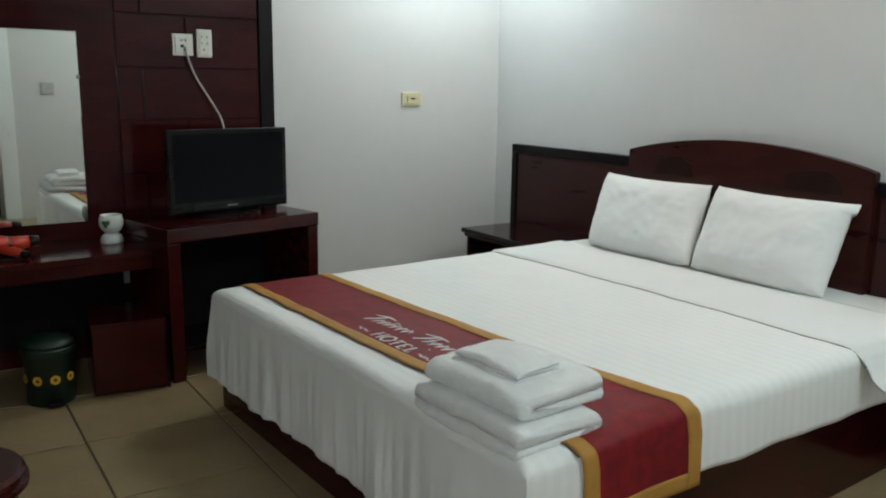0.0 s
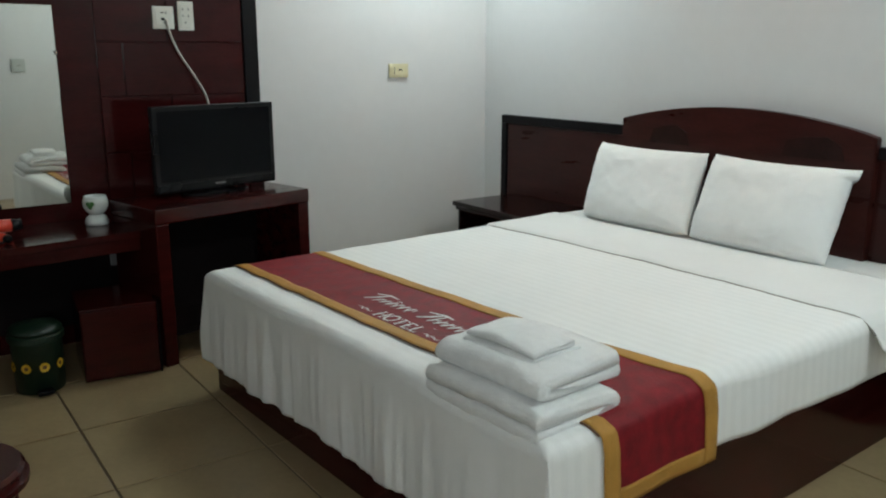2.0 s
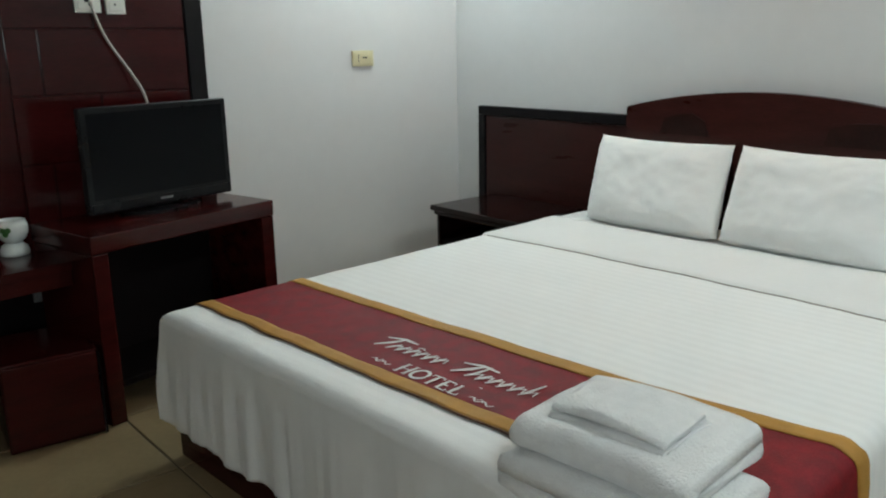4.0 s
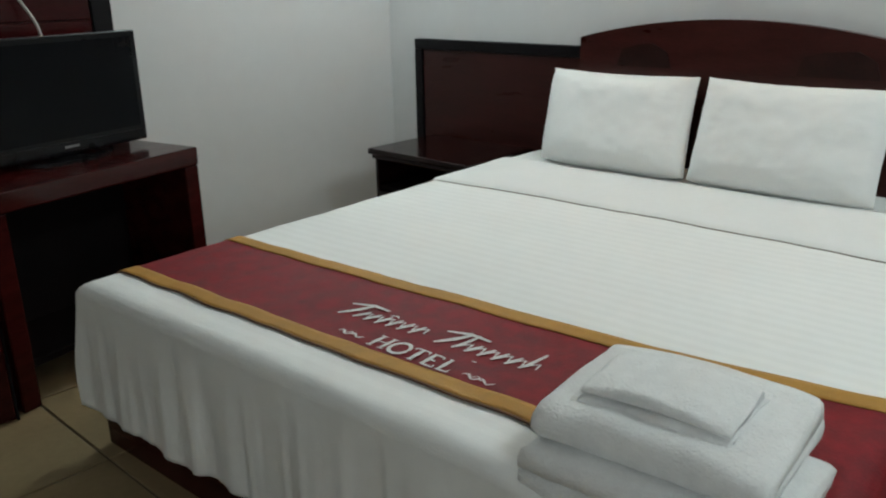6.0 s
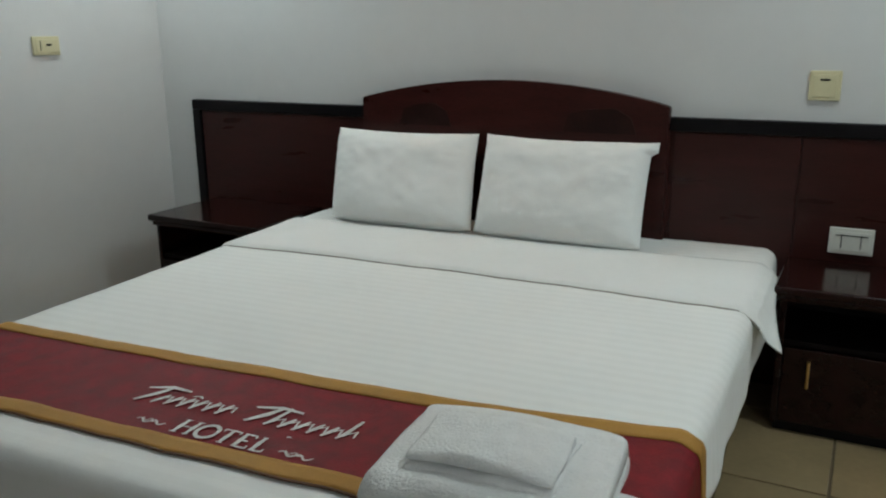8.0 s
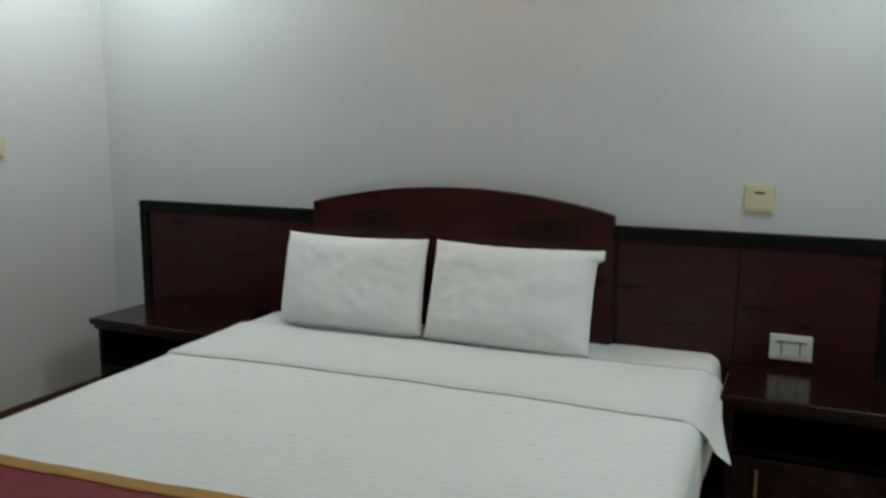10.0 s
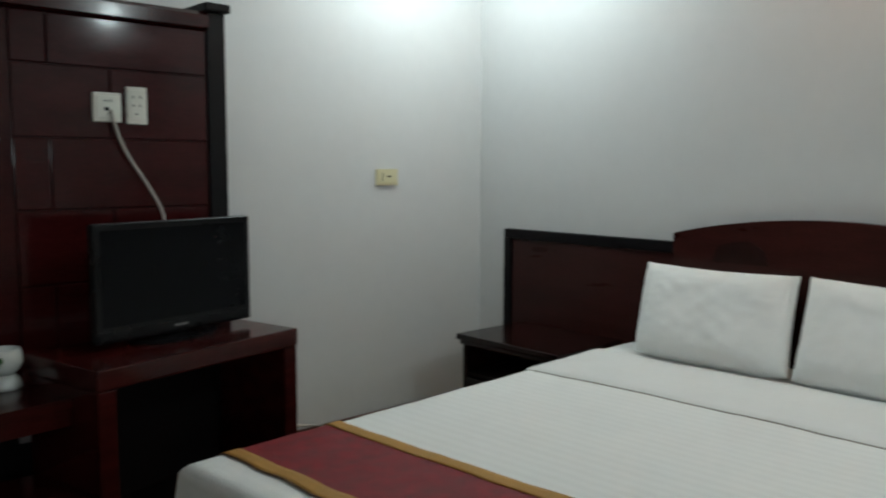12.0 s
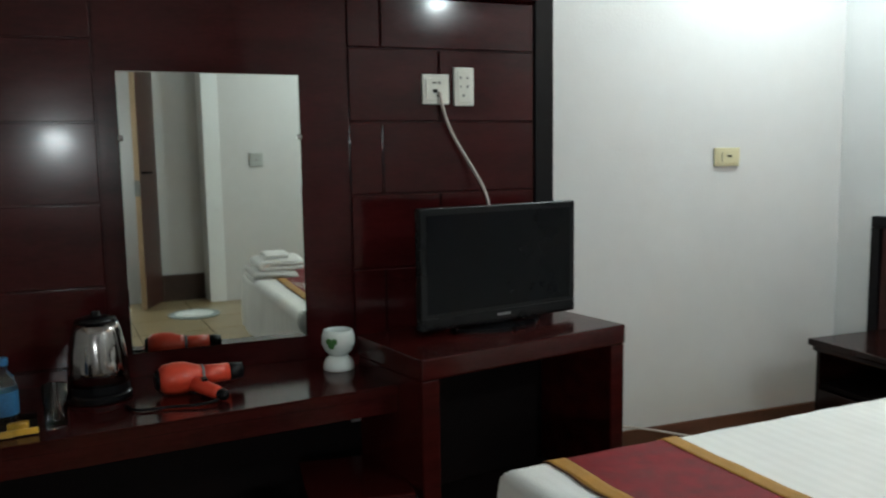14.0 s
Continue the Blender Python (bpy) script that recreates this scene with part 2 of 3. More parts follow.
trim_north = structure("baseboard", box(2.01, EAST, NORTH - 0.014, NORTH - 0.001, 0, 0.088, 0.003), BASEWOOD, "red-brown wooden skirting board", "baseboard")
# the south wall stops at a white door frame; beyond it is a recess with a dark skirting
wall_south = structure("wall_south", box(1.68, EAST, SOUTH - 0.12, SOUTH, 0, CEIL), PAINT, "white painted plaster wall opposite the mirror", "wall")
wall_recess = structure("wall_recess", box(WEST, 1.68, -0.57, -0.45, 0, CEIL), PAINT, "grey-white wall of the entrance recess", "wall")
trim_recess = structure("trim_recess", box(1.03, 1.54, -0.449, -0.425, 0, 0.23, 0.004), BROWNSKIRT, "dark brown skirting tiles in the recess", "trim")
frame_post = structure("trim_door_frame", box(1.54, 1.68, -0.45, SOUTH + 0.02, 0, CEIL, 0.006), JAMB, "white glossy door frame post", "trim")

door = empty("door_1", pose(1.16, -0.43, 0, 0, 0, 25), "dark brown wooden door standing open", "door", kind="structure")
part("door_leaf", box(-0.02, 0.02, 0.0, 0.42, 0.01, 2.05, 0.004), DOORW, door)
part("door_edge", box(-0.021, 0.021, 0.42, 0.432, 0.01, 2.05, 0.002), DOOREDGE, door, "pale worn wood edge")
part("lock_plate", box(-0.024, 0.024, 0.425, 0.436, 0.95, 1.08, 0.002), GREYPL, door, "steel lock plate")
hb_ = turned([(0.011, 0), (0.011, 0.05)], 12, m=pose(0.02, 0.36, 1.14, 0, 90, 0))
box(0.055, 0.073, 0.25, 0.372, 1.13, 1.15, 0.006, bm=hb_)
part("door_handle", hb_, BLACK, door, "dark lever handle")

mat = empty("floor_mat", pose(1.32, 0.33, 0), "round pale woven mat on the tiles", "mat")
part("mat_body", turned([(0.2, 0), (0.205, 0.006), (0.2, 0.012)], 48), MATD, mat)
part("mat_centre", turned([(0.15, 0.012), (0.15, 0.015), (0.145, 0.016)], 48), MATC, mat, "pale woven centre")

# ---- lamps ----
for place in (NE_LAMP, SE_LAMP):
    cb = empty("ceiling_bulb", pose(place[0], place[1], 0), "cool white bulb in a ceiling holder", "lamp", "ceiling bulbs")
    part("holder", turned([(0.05, CEIL), (0.05, CEIL - 0.02), (0.022, CEIL - 0.03), (0.022, CEIL - 0.04)][::-1], 24), IVORY, cb)
wl = empty("wall_lamp", pose(SW_LAMP[0], -0.45, SW_LAMP[2]), "cool white round wall lamp, lit", "lamp")
part("arm", box(-0.02, 0.02, 0, 0.33, -0.02, 0.02, 0.004), IVORY, wl)
part("diffuser", turned([(0.085, 0), (0.1, 0.01), (0.1, 0.03), (0.085, 0.045), (0.05, 0.052)], 32, m=pose(0, 0.33, 0, -90, 0, 0)), LAMPW, wl, "glowing white diffuser")
ws = empty("warm_downlight", pose(WARM_LAMP[0], WARM_LAMP[1], 0), "small warm downlight in the ceiling", "lamp")
part("ring", turned([(0.03, CEIL - 0.012), (0.05, CEIL - 0.012), (0.055, CEIL)], 32), STEEL, ws)
part("bulb", turned([(0.022, CEIL - 0.02), (0.028, CEIL - 0.013), (0.028, CEIL - 0.012)], 24), LAMPO, ws, "warm glowing lens")

# ---- wood panel wall with mirror ----
panel = structure("panel_wall", box(PANEL_END, 1.932, PANEL + 0.006, NORTH - 0.002, 0, 1.79), WOODV, "dark red varnished wood panelling with grooved boards", "wall panel")
part("edge_post", box(1.932, 2.007, PANEL - 0.012, NORTH - 0.002, 0.1, 1.86, 0.006), BLACKWOOD, panel, "black stained edge post")
part("post_cap", box(1.918, 2.022, PANEL - 0.034, NORTH - 0.002, 1.861, 1.895, 0.008), BLACKWOOD, panel, "black moulded post cap")
part("cornice", prism([(PANEL - 0.03, 1.80), (PANEL - 0.03, 1.845), (PANEL - 0.01, 1.86), (NORTH - 0.002, 1.86), (NORTH - 0.002, 1.79), (PANEL, 1.79)], PANEL_END, 1.932, "x"), WOOD, panel, "glossy rounded cornice")
part("skirting", box(1.30, 2.003, PANEL - 0.018, PANEL + 0.004, 0, 0.14, 0.003), SKIRT, panel, "beige tile skirting")
JOINTS = [0.1, 0.38, 0.63, 0.875, 1.13, 1.375, 1.62, 1.79]
for r, (z0, z1) in enumerate(zip(JOINTS, JOINTS[1:])):
    right = [1.24, 1.356, 1.93] if r % 2 == 0 else [1.24, 1.563, 1.93]
    left = [PANEL_END, -0.29, 0.12, 0.461] if r % 2 == 0 else [PANEL_END, -0.5, -0.09, 0.461]
    for cuts in (right, left):
        for a, b in zip(cuts, cuts[1:]):
            part("panel_board", box(a + 0.003, b - 0.003, PANEL - 0.006, PANEL + 0.008, z0 + 0.003, z1 - 0.003, 0.002, 1), WOODV, panel)
part("mirror_backing", box(0.464, 1.237, PANEL - 0.002, PANEL + 0.008, 0.1, 1.788, 0.002), WOODV, panel)

mirror = empty("wall_mirror", pose(0.797, PANEL - 0.006, 0, 0, 0, 2.4), "tall frameless wall mirror hanging on dark wood panels", "mirror")
part("pane", box(-0.276, 0.276, -0.024, -0.018, 0.664, 1.526, 0.003, 2), MIRROR, mirror)
part("backing_board", box(-0.272, 0.272, -0.017, -0.004, 0.668, 1.522), BLACKWOOD, mirror)
for sx in (-1, 1):
    part("clip", box(sx * 0.272 - 0.008, sx * 0.272 + 0.008, -0.030, -0.004, 1.317, 1.335, 0.003), STEEL, mirror, "chrome mirror clip")


def plate(name, label, w, h, mat, m, holes, group=""):
    """A wall plate in the xz plane that faces -y; holes are (x, z, width, height)."""
    e = empty(name, m, label, "wall socket", group)
    part("plate", box(-w / 2, w / 2, -0.012, 0, -h / 2, h / 2, 0.004, 3), mat, e)
    part("insert", box(-w / 2 + 0.012, w / 2 - 0.012, -0.015, -0.011, -h / 2 + 0.012, h / 2 - 0.012, 0.002), mat, e)
    for x, z, a, b in holes:
        part("slot", box(x - a / 2, x + a / 2, -0.0165, -0.0145, z - b / 2, z + b / 2), BLACK, e, "dark slot")
    return e


PF = PANEL - 0.006
plate("wall_socket", "white double socket plate with a plug wire", 0.098, 0.102, IVORY, pose(1.547, PF, 1.485),
      [(-0.006, 0.022, 0.014, 0.004), (0.012, 0.022, 0.004, 0.01), (-0.004, -0.006, 0.016, 0.012), (0.004, -0.022, 0.004, 0.01)])
plate("wall_socket", "narrow white socket plate with two outlets", 0.074, 0.132, IVORY, pose(1.652, PF, 1.495),
      [(-0.014, 0.03, 0.004, 0.009), (0.012, 0.03, 0.004, 0.009), (-0.014, 0.0, 0.004, 0.009), (0.012, 0.0, 0.004, 0.009), (-0.004, -0.03, 0.006, 0.008)])
plate("key_switch", "yellowed ivory key switch on white wall", 0.13, 0.078, CREAM, pose(2.937, NORTH, 1.231), [(0.008, 0.004, 0.026, 0.008), (-0.032, 0, 0.003, 0.04)])
plate("wall_switch", "yellowed ivory switch plate above the headboard", 0.098, 0.098, CREAM, pose(EAST, 1.609, 1.086, 0, 0, -90), [(0.0, 0.02, 0.03, 0.006)])
plate("wall_switch", "white switch plate low on the headboard", 0.138, 0.09, IVORY, pose(3.556, 1.476, 0.572, 0, 0, -90),
      [(-0.03, 0.0, 0.003, 0.05), (0.03, 0.0, 0.003, 0.05), (0, 0.02, 0.1, 0.003)])
plate("wall_switch", "grey-white switch plate on the wall opposite the mirror", 0.12, 0.12, GREYPLATE, pose(1.99, SOUTH, 1.23, 0, 0, 180), [(0, 0, 0.03, 0.004)])
plate("wall_socket", "small grey socket plate under the desk", 0.075, 0.1, GREYPL, pose(1.247, PANEL - 0.032, 0.405), [(0, 0.01, 0.02, 0.006)])
wire = tube("tv_cable", [(1.558, PF - 0.02, 1.475), (1.56, PF - 0.03, 1.43), (1.60, PF - 0.02, 1.33), (1.67, PF - 0.03, 1.22), (1.72, PF - 0.08, 1.10), (1.70, PF - 0.12, 1.0)], 0.0055, CABLE)
tagged(wire, "thin off-white wire hanging from socket to television", "cable")

# ---- desk, stand and what stands under them ----
desk = empty("desk", pose(0, 0, 0), "dark red varnished wooden desk along the panelling", "desk")
part("desktop", prism([(PANEL_END + 0.01, 3.775), (1.325, 4.033), (1.325, PANEL - 0.008), (PANEL_END + 0.01, PANEL - 0.008)], 0.555, 0.585, bevel=0.005), WOOD, desk)
part("apron", prism([(PANEL_END + 0.02, 3.785), (1.32, 4.041), (1.32, 4.061), (PANEL_END + 0.02, 3.805)], 0.50, 0.553, bevel=0.003), WOOD, desk)
part("side_panel", box(-0.30, -0.26, 3.88, PANEL - 0.01, 0, 0.553, 0.003), WOOD, desk)
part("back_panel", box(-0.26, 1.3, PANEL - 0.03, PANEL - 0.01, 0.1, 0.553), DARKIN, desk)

STAND = pose(1.283, 3.885, 0, 0, 0, 12.2)
stand = empty("tv_stand", STAND, "open-fronted dark red wooden television stand", "tv stand")
part("top", box(0, 0.80, 0, 0.40, 0.625, 0.69, 0.006), WOOD, stand)
for n_, x in (("side_panel", 0.002), ("side_panel", 0.738)):
    part(n_, box(x, x + 0.06, 0.003, 0.39, 0, 0.624, 0.005), WOOD, stand)
# back board and shelf carry the stand's inner shade in their colour
part("back_panel", box(0.063, 0.737, 0.36, 0.38, 0.11, 0.624), DARKIN, stand, "inner back board coloured near-black for shade")
part("shelf", box(0.063, 0.737, 0.05, 0.36, 0.11, 0.135, 0.003), DARKIN, stand, "lower shelf coloured near-black for shade")

tv = empty("television", pose(1.364, 4.112, 0.691, 0, 0, 12.0), "black flat-screen television, switched off, on the stand", "television")
part("back_case", box(0.03, 0.60, 0.03, 0.075, 0.05, 0.37, 0.02, 3), BLACK, tv)
part("bezel", box(0, 0.63, 0, 0.032, 0.022, 0.407, 0.007, 3), BLACK, tv)
part("screen", box(0.024, 0.606, -0.0015, 0.004, 0.075, 0.385), SCREEN, tv, "matt black screen")
part("speaker_strip", box(0.012, 0.618, -0.003, 0.002, 0.03, 0.062, 0.003), BLACK, tv)
part("maker_mark", box(0.29, 0.345, -0.004, -0.002, 0.043, 0.051), GREYPL, tv, "small grey mark")
part("neck", box(0.26, 0.37, 0.02, 0.06, 0.008, 0.06, 0.006), BLACK, tv)
part("foot", prism([(0.315 + 0.17 * math.cos(a), 0.04 + 0.1 * math.sin(a)) for a in span(0, 2 * math.pi, 32)[:-1]], 0.0, 0.012, bevel=0.003), BLACK, tv)

fridge = empty("minibar", pose(0.955, 3.885, 0, 0, 0, -6), "low dark red minibar cabinet under the desk", "cabinet")
part("body", box(0, 0.30, 0.02, 0.36, 0, 0.31, 0.006), WOOD, fridge)
part("door", box(0.004, 0.296, 0, 0.019, 0.015, 0.305, 0.005), WOOD, fridge)
part("hinge_strip", box(0.30, 0.306, 0.01, 0.3, 0.0, 0.30), BLACK, fridge)
BIN = (0.800, 3.965)
bin_ = empty("pedal_bin", pose(BIN[0], BIN[1], 0), "dark green plastic bin with printed sunflowers", "bin")
part("body", turned([(0.085, 0), (0.092, 0.004), (0.096, 0.205), (0.099, 0.21)], 40), GREEN, bin_, smooth=True)
part("rim", turned([(0.102, 0.21), (0.106, 0.216), (0.106, 0.236), (0.1, 0.242)], 40), GREEN, bin_)
part("lid", turned([(0.1, 0.243), (0.1, 0.256), (0.085, 0.272), (0.02, 0.28)], 40), GREEN, bin_, smooth=True)
part("pedal", box(-0.03, 0.03, -0.125, -0.09, 0.008, 0.025, 0.005), BLACK, bin_)
for i, a in enumerate((-166, -126, -86, -46)):
    m = pose(0, 0, 0.115, 0, 0, a + 90) @ pose(0, -0.0955, 0, 90, 0, 0)
    bm = bmesh.new()
    for k in range(12):
        prism_m = m @ pose(0, 0, 0, 0, 0, 30 * k)
        vs = [bm.verts.new(prism_m @ Vector(p)) for p in ((-0.004, 0.006, 0.001), (0.004, 0.006, 0.001), (0.006, 0.014, 0.003), (0, 0.022, 0.001), (-0.006, 0.014, 0.003))]
        bm.faces.new(vs)
    part("sunflower", bm, FLOWER, bin_, "yellow printed sunflower")
    part("flower_centre", turned([(0.009, 0), (0.008, 0.002)], 16, m=m), FLOWERC, bin_, "brown flower centre")

# ---- on the desk ----
DT = 0.585
cup = empty("ceramic_cup", pose(1.14, 4.28, DT), "white ceramic cup on waisted foot with leaf motif", "cup")
part("bowl", turned([(0.026, 0.044), (0.043, 0.062), (0.053, 0.085), (0.052, 0.108), (0.046, 0.128), (0.042, 0.128), (0.047, 0.108), (0.046, 0.088), (0.03, 0.068), (0.008, 0.062)], 40), CERAMIC, cup, smooth=True)
part("foot", turned([(0.046, 0), (0.05, 0.004), (0.049, 0.018), (0.042, 0.035), (0.027, 0.046)], 40), CERAMIC, cup, smooth=True)
for a, z in ((-128, 0.085), (-138, 0.098), (-118, 0.098)):
    part("leaf", turned([(0.011, 0), (0.009, 0.0015)], 10, m=pose(0, 0, z, 0, 0, a + 90) @ pose(0, -0.0525, 0, 90, 0, 0)), LEAF, cup, "green painted leaf")

kettle = empty("electric_kettle", pose(0.432, 4.25, DT), "brushed steel electric kettle with black lid and base", "kettle")
part("base", turned([(0.085, 0), (0.088, 0.004), (0.088, 0.018), (0.08, 0.024)], 40), BLACK, kettle)
part("collar", turned([(0.081, 0.024), (0.083, 0.028), (0.083, 0.048)], 40), BLACK, kettle)
part("body", turned([(0.083, 0.048), (0.082, 0.09), (0.076, 0.15), (0.066, 0.20), (0.058, 0.222)], 48), STEEL, kettle, smooth=True)
part("lid", turned([(0.057, 0.222), (0.055, 0.232), (0.03, 0.24), (0.012, 0.241), (0.012, 0.252)], 40), BLACK, kettle, smooth=True)
part("spout", prism([(-0.02, 0.205), (0.02, 0.205), (0.026, 0.222), (-0.026, 0.222)], -0.085, -0.055, "y"), STEEL, kettle)
tube("handle", [(0.0, 0.055, 0.225), (-0.01, 0.10, 0.23), (-0.01, 0.125, 0.18), (-0.01, 0.12, 0.10), (0.0, 0.08, 0.055)], 0.011, BLACK, kettle, "black plastic handle")

dryer = empty("hair_dryer", pose(0.665, 4.20, DT + 0.047, 0, 0, 6), "orange-red plastic hair dryer lying on the desk", "hair dryer")
AX = pose(0, 0, 0, 0, 90, 0)
part("motor_housing", turned([(0.03, -0.075), (0.043, -0.06), (0.047, -0.03), (0.045, 0.0), (0.034, 0.03), (0.03, 0.045)], 32, m=AX), REDPL, dryer, smooth=True)
part("barrel", turned([(0.029, 0.047), (0.028, 0.07), (0.026, 0.125)], 32, m=AX), REDPL, dryer, smooth=True)
part("collar_ring", turned([(0.031, 0.044), (0.032, 0.048), (0.031, 0.052)], 32, m=AX), GREYPL, dryer, "grey collar ring")
part("nozzle", turned([(0.024, 0.125), (0.026, 0.13), (0.022, 0.165)], 32, m=AX), BLACK, dryer, "black nozzle", smooth=True)
part("rear_grille", turned([(0.024, -0.085), (0.032, -0.078), (0.032, -0.074)], 24, m=AX), BLACK, dryer)
part("grip", turned([(0.022, 0.03), (0.021, 0.07), (0.019, 0.13), (0.016, 0.145)], 24, m=pose(0.005, 0, -0.012, 96, 0, 28)), REDPL, dryer, smooth=True)
part("grip_end", turned([(0.0165, 0.146), (0.016, 0.165), (0.008, 0.175)], 20, m=pose(0.005, 0, -0.012, 96, 0, 28)), BLACK, dryer)
part("switch", box(0.035, 0.05, -0.075, -0.045, -0.012, 0.006, 0.002), BLACK, dryer)
cord = tube("dryer_cord", [(0.74, 4.05, DT + 0.012), (0.70, 4.03, DT + 0.008), (0.60, 4.06, DT + 0.006), (0.52, 4.05, DT + 0.006), (0.5, 4.12, DT + 0.006)], 0.0045, BLACK)
tagged(cord, "black coiled cord of the hair dryer", "cable")

tray = empty("plastic_tray", pose(0.20, 4.03, DT, 0, 0, 7), "clear shallow tray holding a bottle", "tray")
part("base", box(-0.09, 0.09, -0.07, 0.07, 0, 0.004, 0.002), DARKIN, tray)
for s in (-1, 1):
    part("rim", box(-0.09, 0.09, s * 0.067 - 0.003, s * 0.067 + 0.003, 0.004, 0.02, 0.001), AMBER if s < 0 else DARKIN, tray)
bottle = empty("water_bottle", pose(0.225, 3.985, DT + 0.004), "small clear water bottle with a blue label", "bottle")
part("body", turned([(0.030, 0), (0.032, 0.004), (0.031, 0.02), (0.032, 0.12), (0.024, 0.15), (0.013, 0.165), (0.013, 0.178)], 32), WATER, bottle, smooth=True)
part("label", turned([(0.0326, 0.055), (0.0328, 0.056), (0.0328, 0.112), (0.0326, 0.113)], 32), LABELB, bottle, "blue paper label")
part("cap", turned([(0.015, 0.178), (0.015, 0.194), (0.013, 0.196)], 24), LABELB, bottle, "blue screw cap")
tagged(part("sachet", box(0.225, 0.275, 3.985, 4.005, DT + 0.005, DT + 0.032, 0.004), AMBER), "amber yellow sachet in the tray", "sachet")
glass = empty("drinking_glass", pose(0.335, 4.02, DT), "clear straight drinking glass on the desk", "glass")
part("wall", turned([(0.024, 0), (0.027, 0.002), (0.031, 0.11), (0.029, 0.11), (0.025, 0.008), (0.01, 0.006)], 32), GLASS, glass, smooth=True)
tagged(part("cable_plug", box(1.285, 1.315, 4.14, 4.17, DT, DT + 0.02, 0.005), BLACK), "small black plug lying on the desk", "plug")

# ---- headboard and bedside tables ----
HB = 3.557
head = empty("headboard", pose(HB, 0, 0), "long dark wooden wall headboard with arched middle", "headboard")
part("backing", box(0.004, EAST - HB - 0.001, 1.17, 4.40, 0.0, 0.94), HBWOOD, head)
part("top_trim", box(-0.012, EAST - HB - 0.001, 1.16, 4.411, 0.918, 0.966, 0.005), BLACKWOOD, head, "black top rail")
for y in (1.16, 4.363):
    part("end_trim", box(-0.012, EAST - HB - 0.001, y, y + 0.048, 0, 0.917, 0.005), BLACKWOOD, head, "black end post")
for y0, y1 in ((3.42, 4.36), (1.21, 1.66), (1.66, 2.09)):
    part("veneer_panel", box(-0.002, 0.006, y0 + 0.003, y1 - 0.003, 0.02, 0.914, 0.003), HBWOOD, head)
arch = [(2.103, 0.3), (3.405, 0.3), (3.405, 1.006)] + [(3.405 - 1.302 * k / 24, 1.006 + 0.081 * (1 - abs(2 * k / 24 - 1) ** 2.0)) for k in range(1, 24)] + [(2.103, 1.004)]
part("arch", prism(arch, -0.035, 0.006, "x", 0.004), ARCHWOOD, head, "red-brown arched centre board")
for y0, y1 in ((2.22, 2.50), (2.98, 3.22)):
    part("carved_inlay", prism([(y0, 0.90), (y1, 0.90), (y1 - 0.02, 0.965), (y1 - 0.09, 0.985), (y0 + 0.08, 0.992), (y0 + 0.02, 0.96)], -0.0375, -0.034, "x"), INLAY, head, "dark carved inlay")


def bedside(m, label, w, d, h, hinge):
    e = empty("bedside_table", m, label, "bedside table", "bedside tables")
    part("top", box(-0.03, d, -0.02, w + 0.02, h - 0.028, h, 0.008, 3), BEDSIDE, e)
    part("moulding", box(-0.015, d, -0.008, w + 0.008, h - 0.05, h - 0.028, 0.006), BEDSIDE, e)
    for y in (0.0, w - 0.02):
        part("side_panel", box(0, d, y, y + 0.02, 0.03, h - 0.05, 0.003), BEDSIDE, e)
    # shelf and back take the same near-black in place of shade
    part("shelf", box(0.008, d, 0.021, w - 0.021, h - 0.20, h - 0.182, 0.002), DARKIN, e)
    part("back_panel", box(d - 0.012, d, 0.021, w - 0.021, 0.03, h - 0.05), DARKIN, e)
    part("plinth", box(0.02, d, 0.01, w - 0.01, 0, 0.03), BLACKWOOD, e)
    door_ = part("door", box(-0.004, 0.014, 0.022, w - 0.022, 0.04, h - 0.205, 0.004), BEDSIDE, e)
    part("handle", box(-0.02, -0.005, hinge - 0.005, hinge + 0.005, h - 0.33, h - 0.24, 0.003), BRASS, door_, "brass bar handle")
    return e


bedside(pose(3.11, 3.68, 0), "dark red wooden bedside table beside white wall", 0.58, 0.44, 0.498, 0.08)
bedside(pose(3.19, 1.15, 0), "dark red wooden bedside table with a brass handle", 0.50, 0.36, 0.498, 0.40)

# ---- bed ----
BED = pose(1.35, 3.495, 0, 0, 0, 3.0)
L, W, TOP = 2.14, 1.85, 0.515
bed = empty("bed", BED, "double bed with dark red wooden box base", "bed")
part("foot_board", box(0.035, 0.061, -W + 0.03, 0.035, 0, 0.30, 0.006), WOOD, bed)
part("side_board", box(0.062, L, -W + 0.02, -W + 0.06, 0, 0.30, 0.006), WOOD, bed)
part("side_board", box(0.062, L, -0.005, 0.035, 0, 0.30, 0.006), WOOD, bed)
part("slat_deck", box(0.062, L, -W + 0.062, -0.042, 0.22, 0.27), DARKIN, bed)
part("mattress", box(0.05, L - 0.005, -W + 0.05, -0.04, 0.275, TOP - 0.045, 0.08, 4), PILLOWM, bed, "white mattress", smooth=True)


def over_edge(o, r):
    """How far out and down a cloth lies, o metres past the start of an edge's bend."""
    if o <= 0:
        return 0.0, 0.0
    if o < r * math.pi / 2:
        return r * math.sin(o / r), r * (1 - math.cos(o / r))
    return r, r + o - r * math.pi / 2


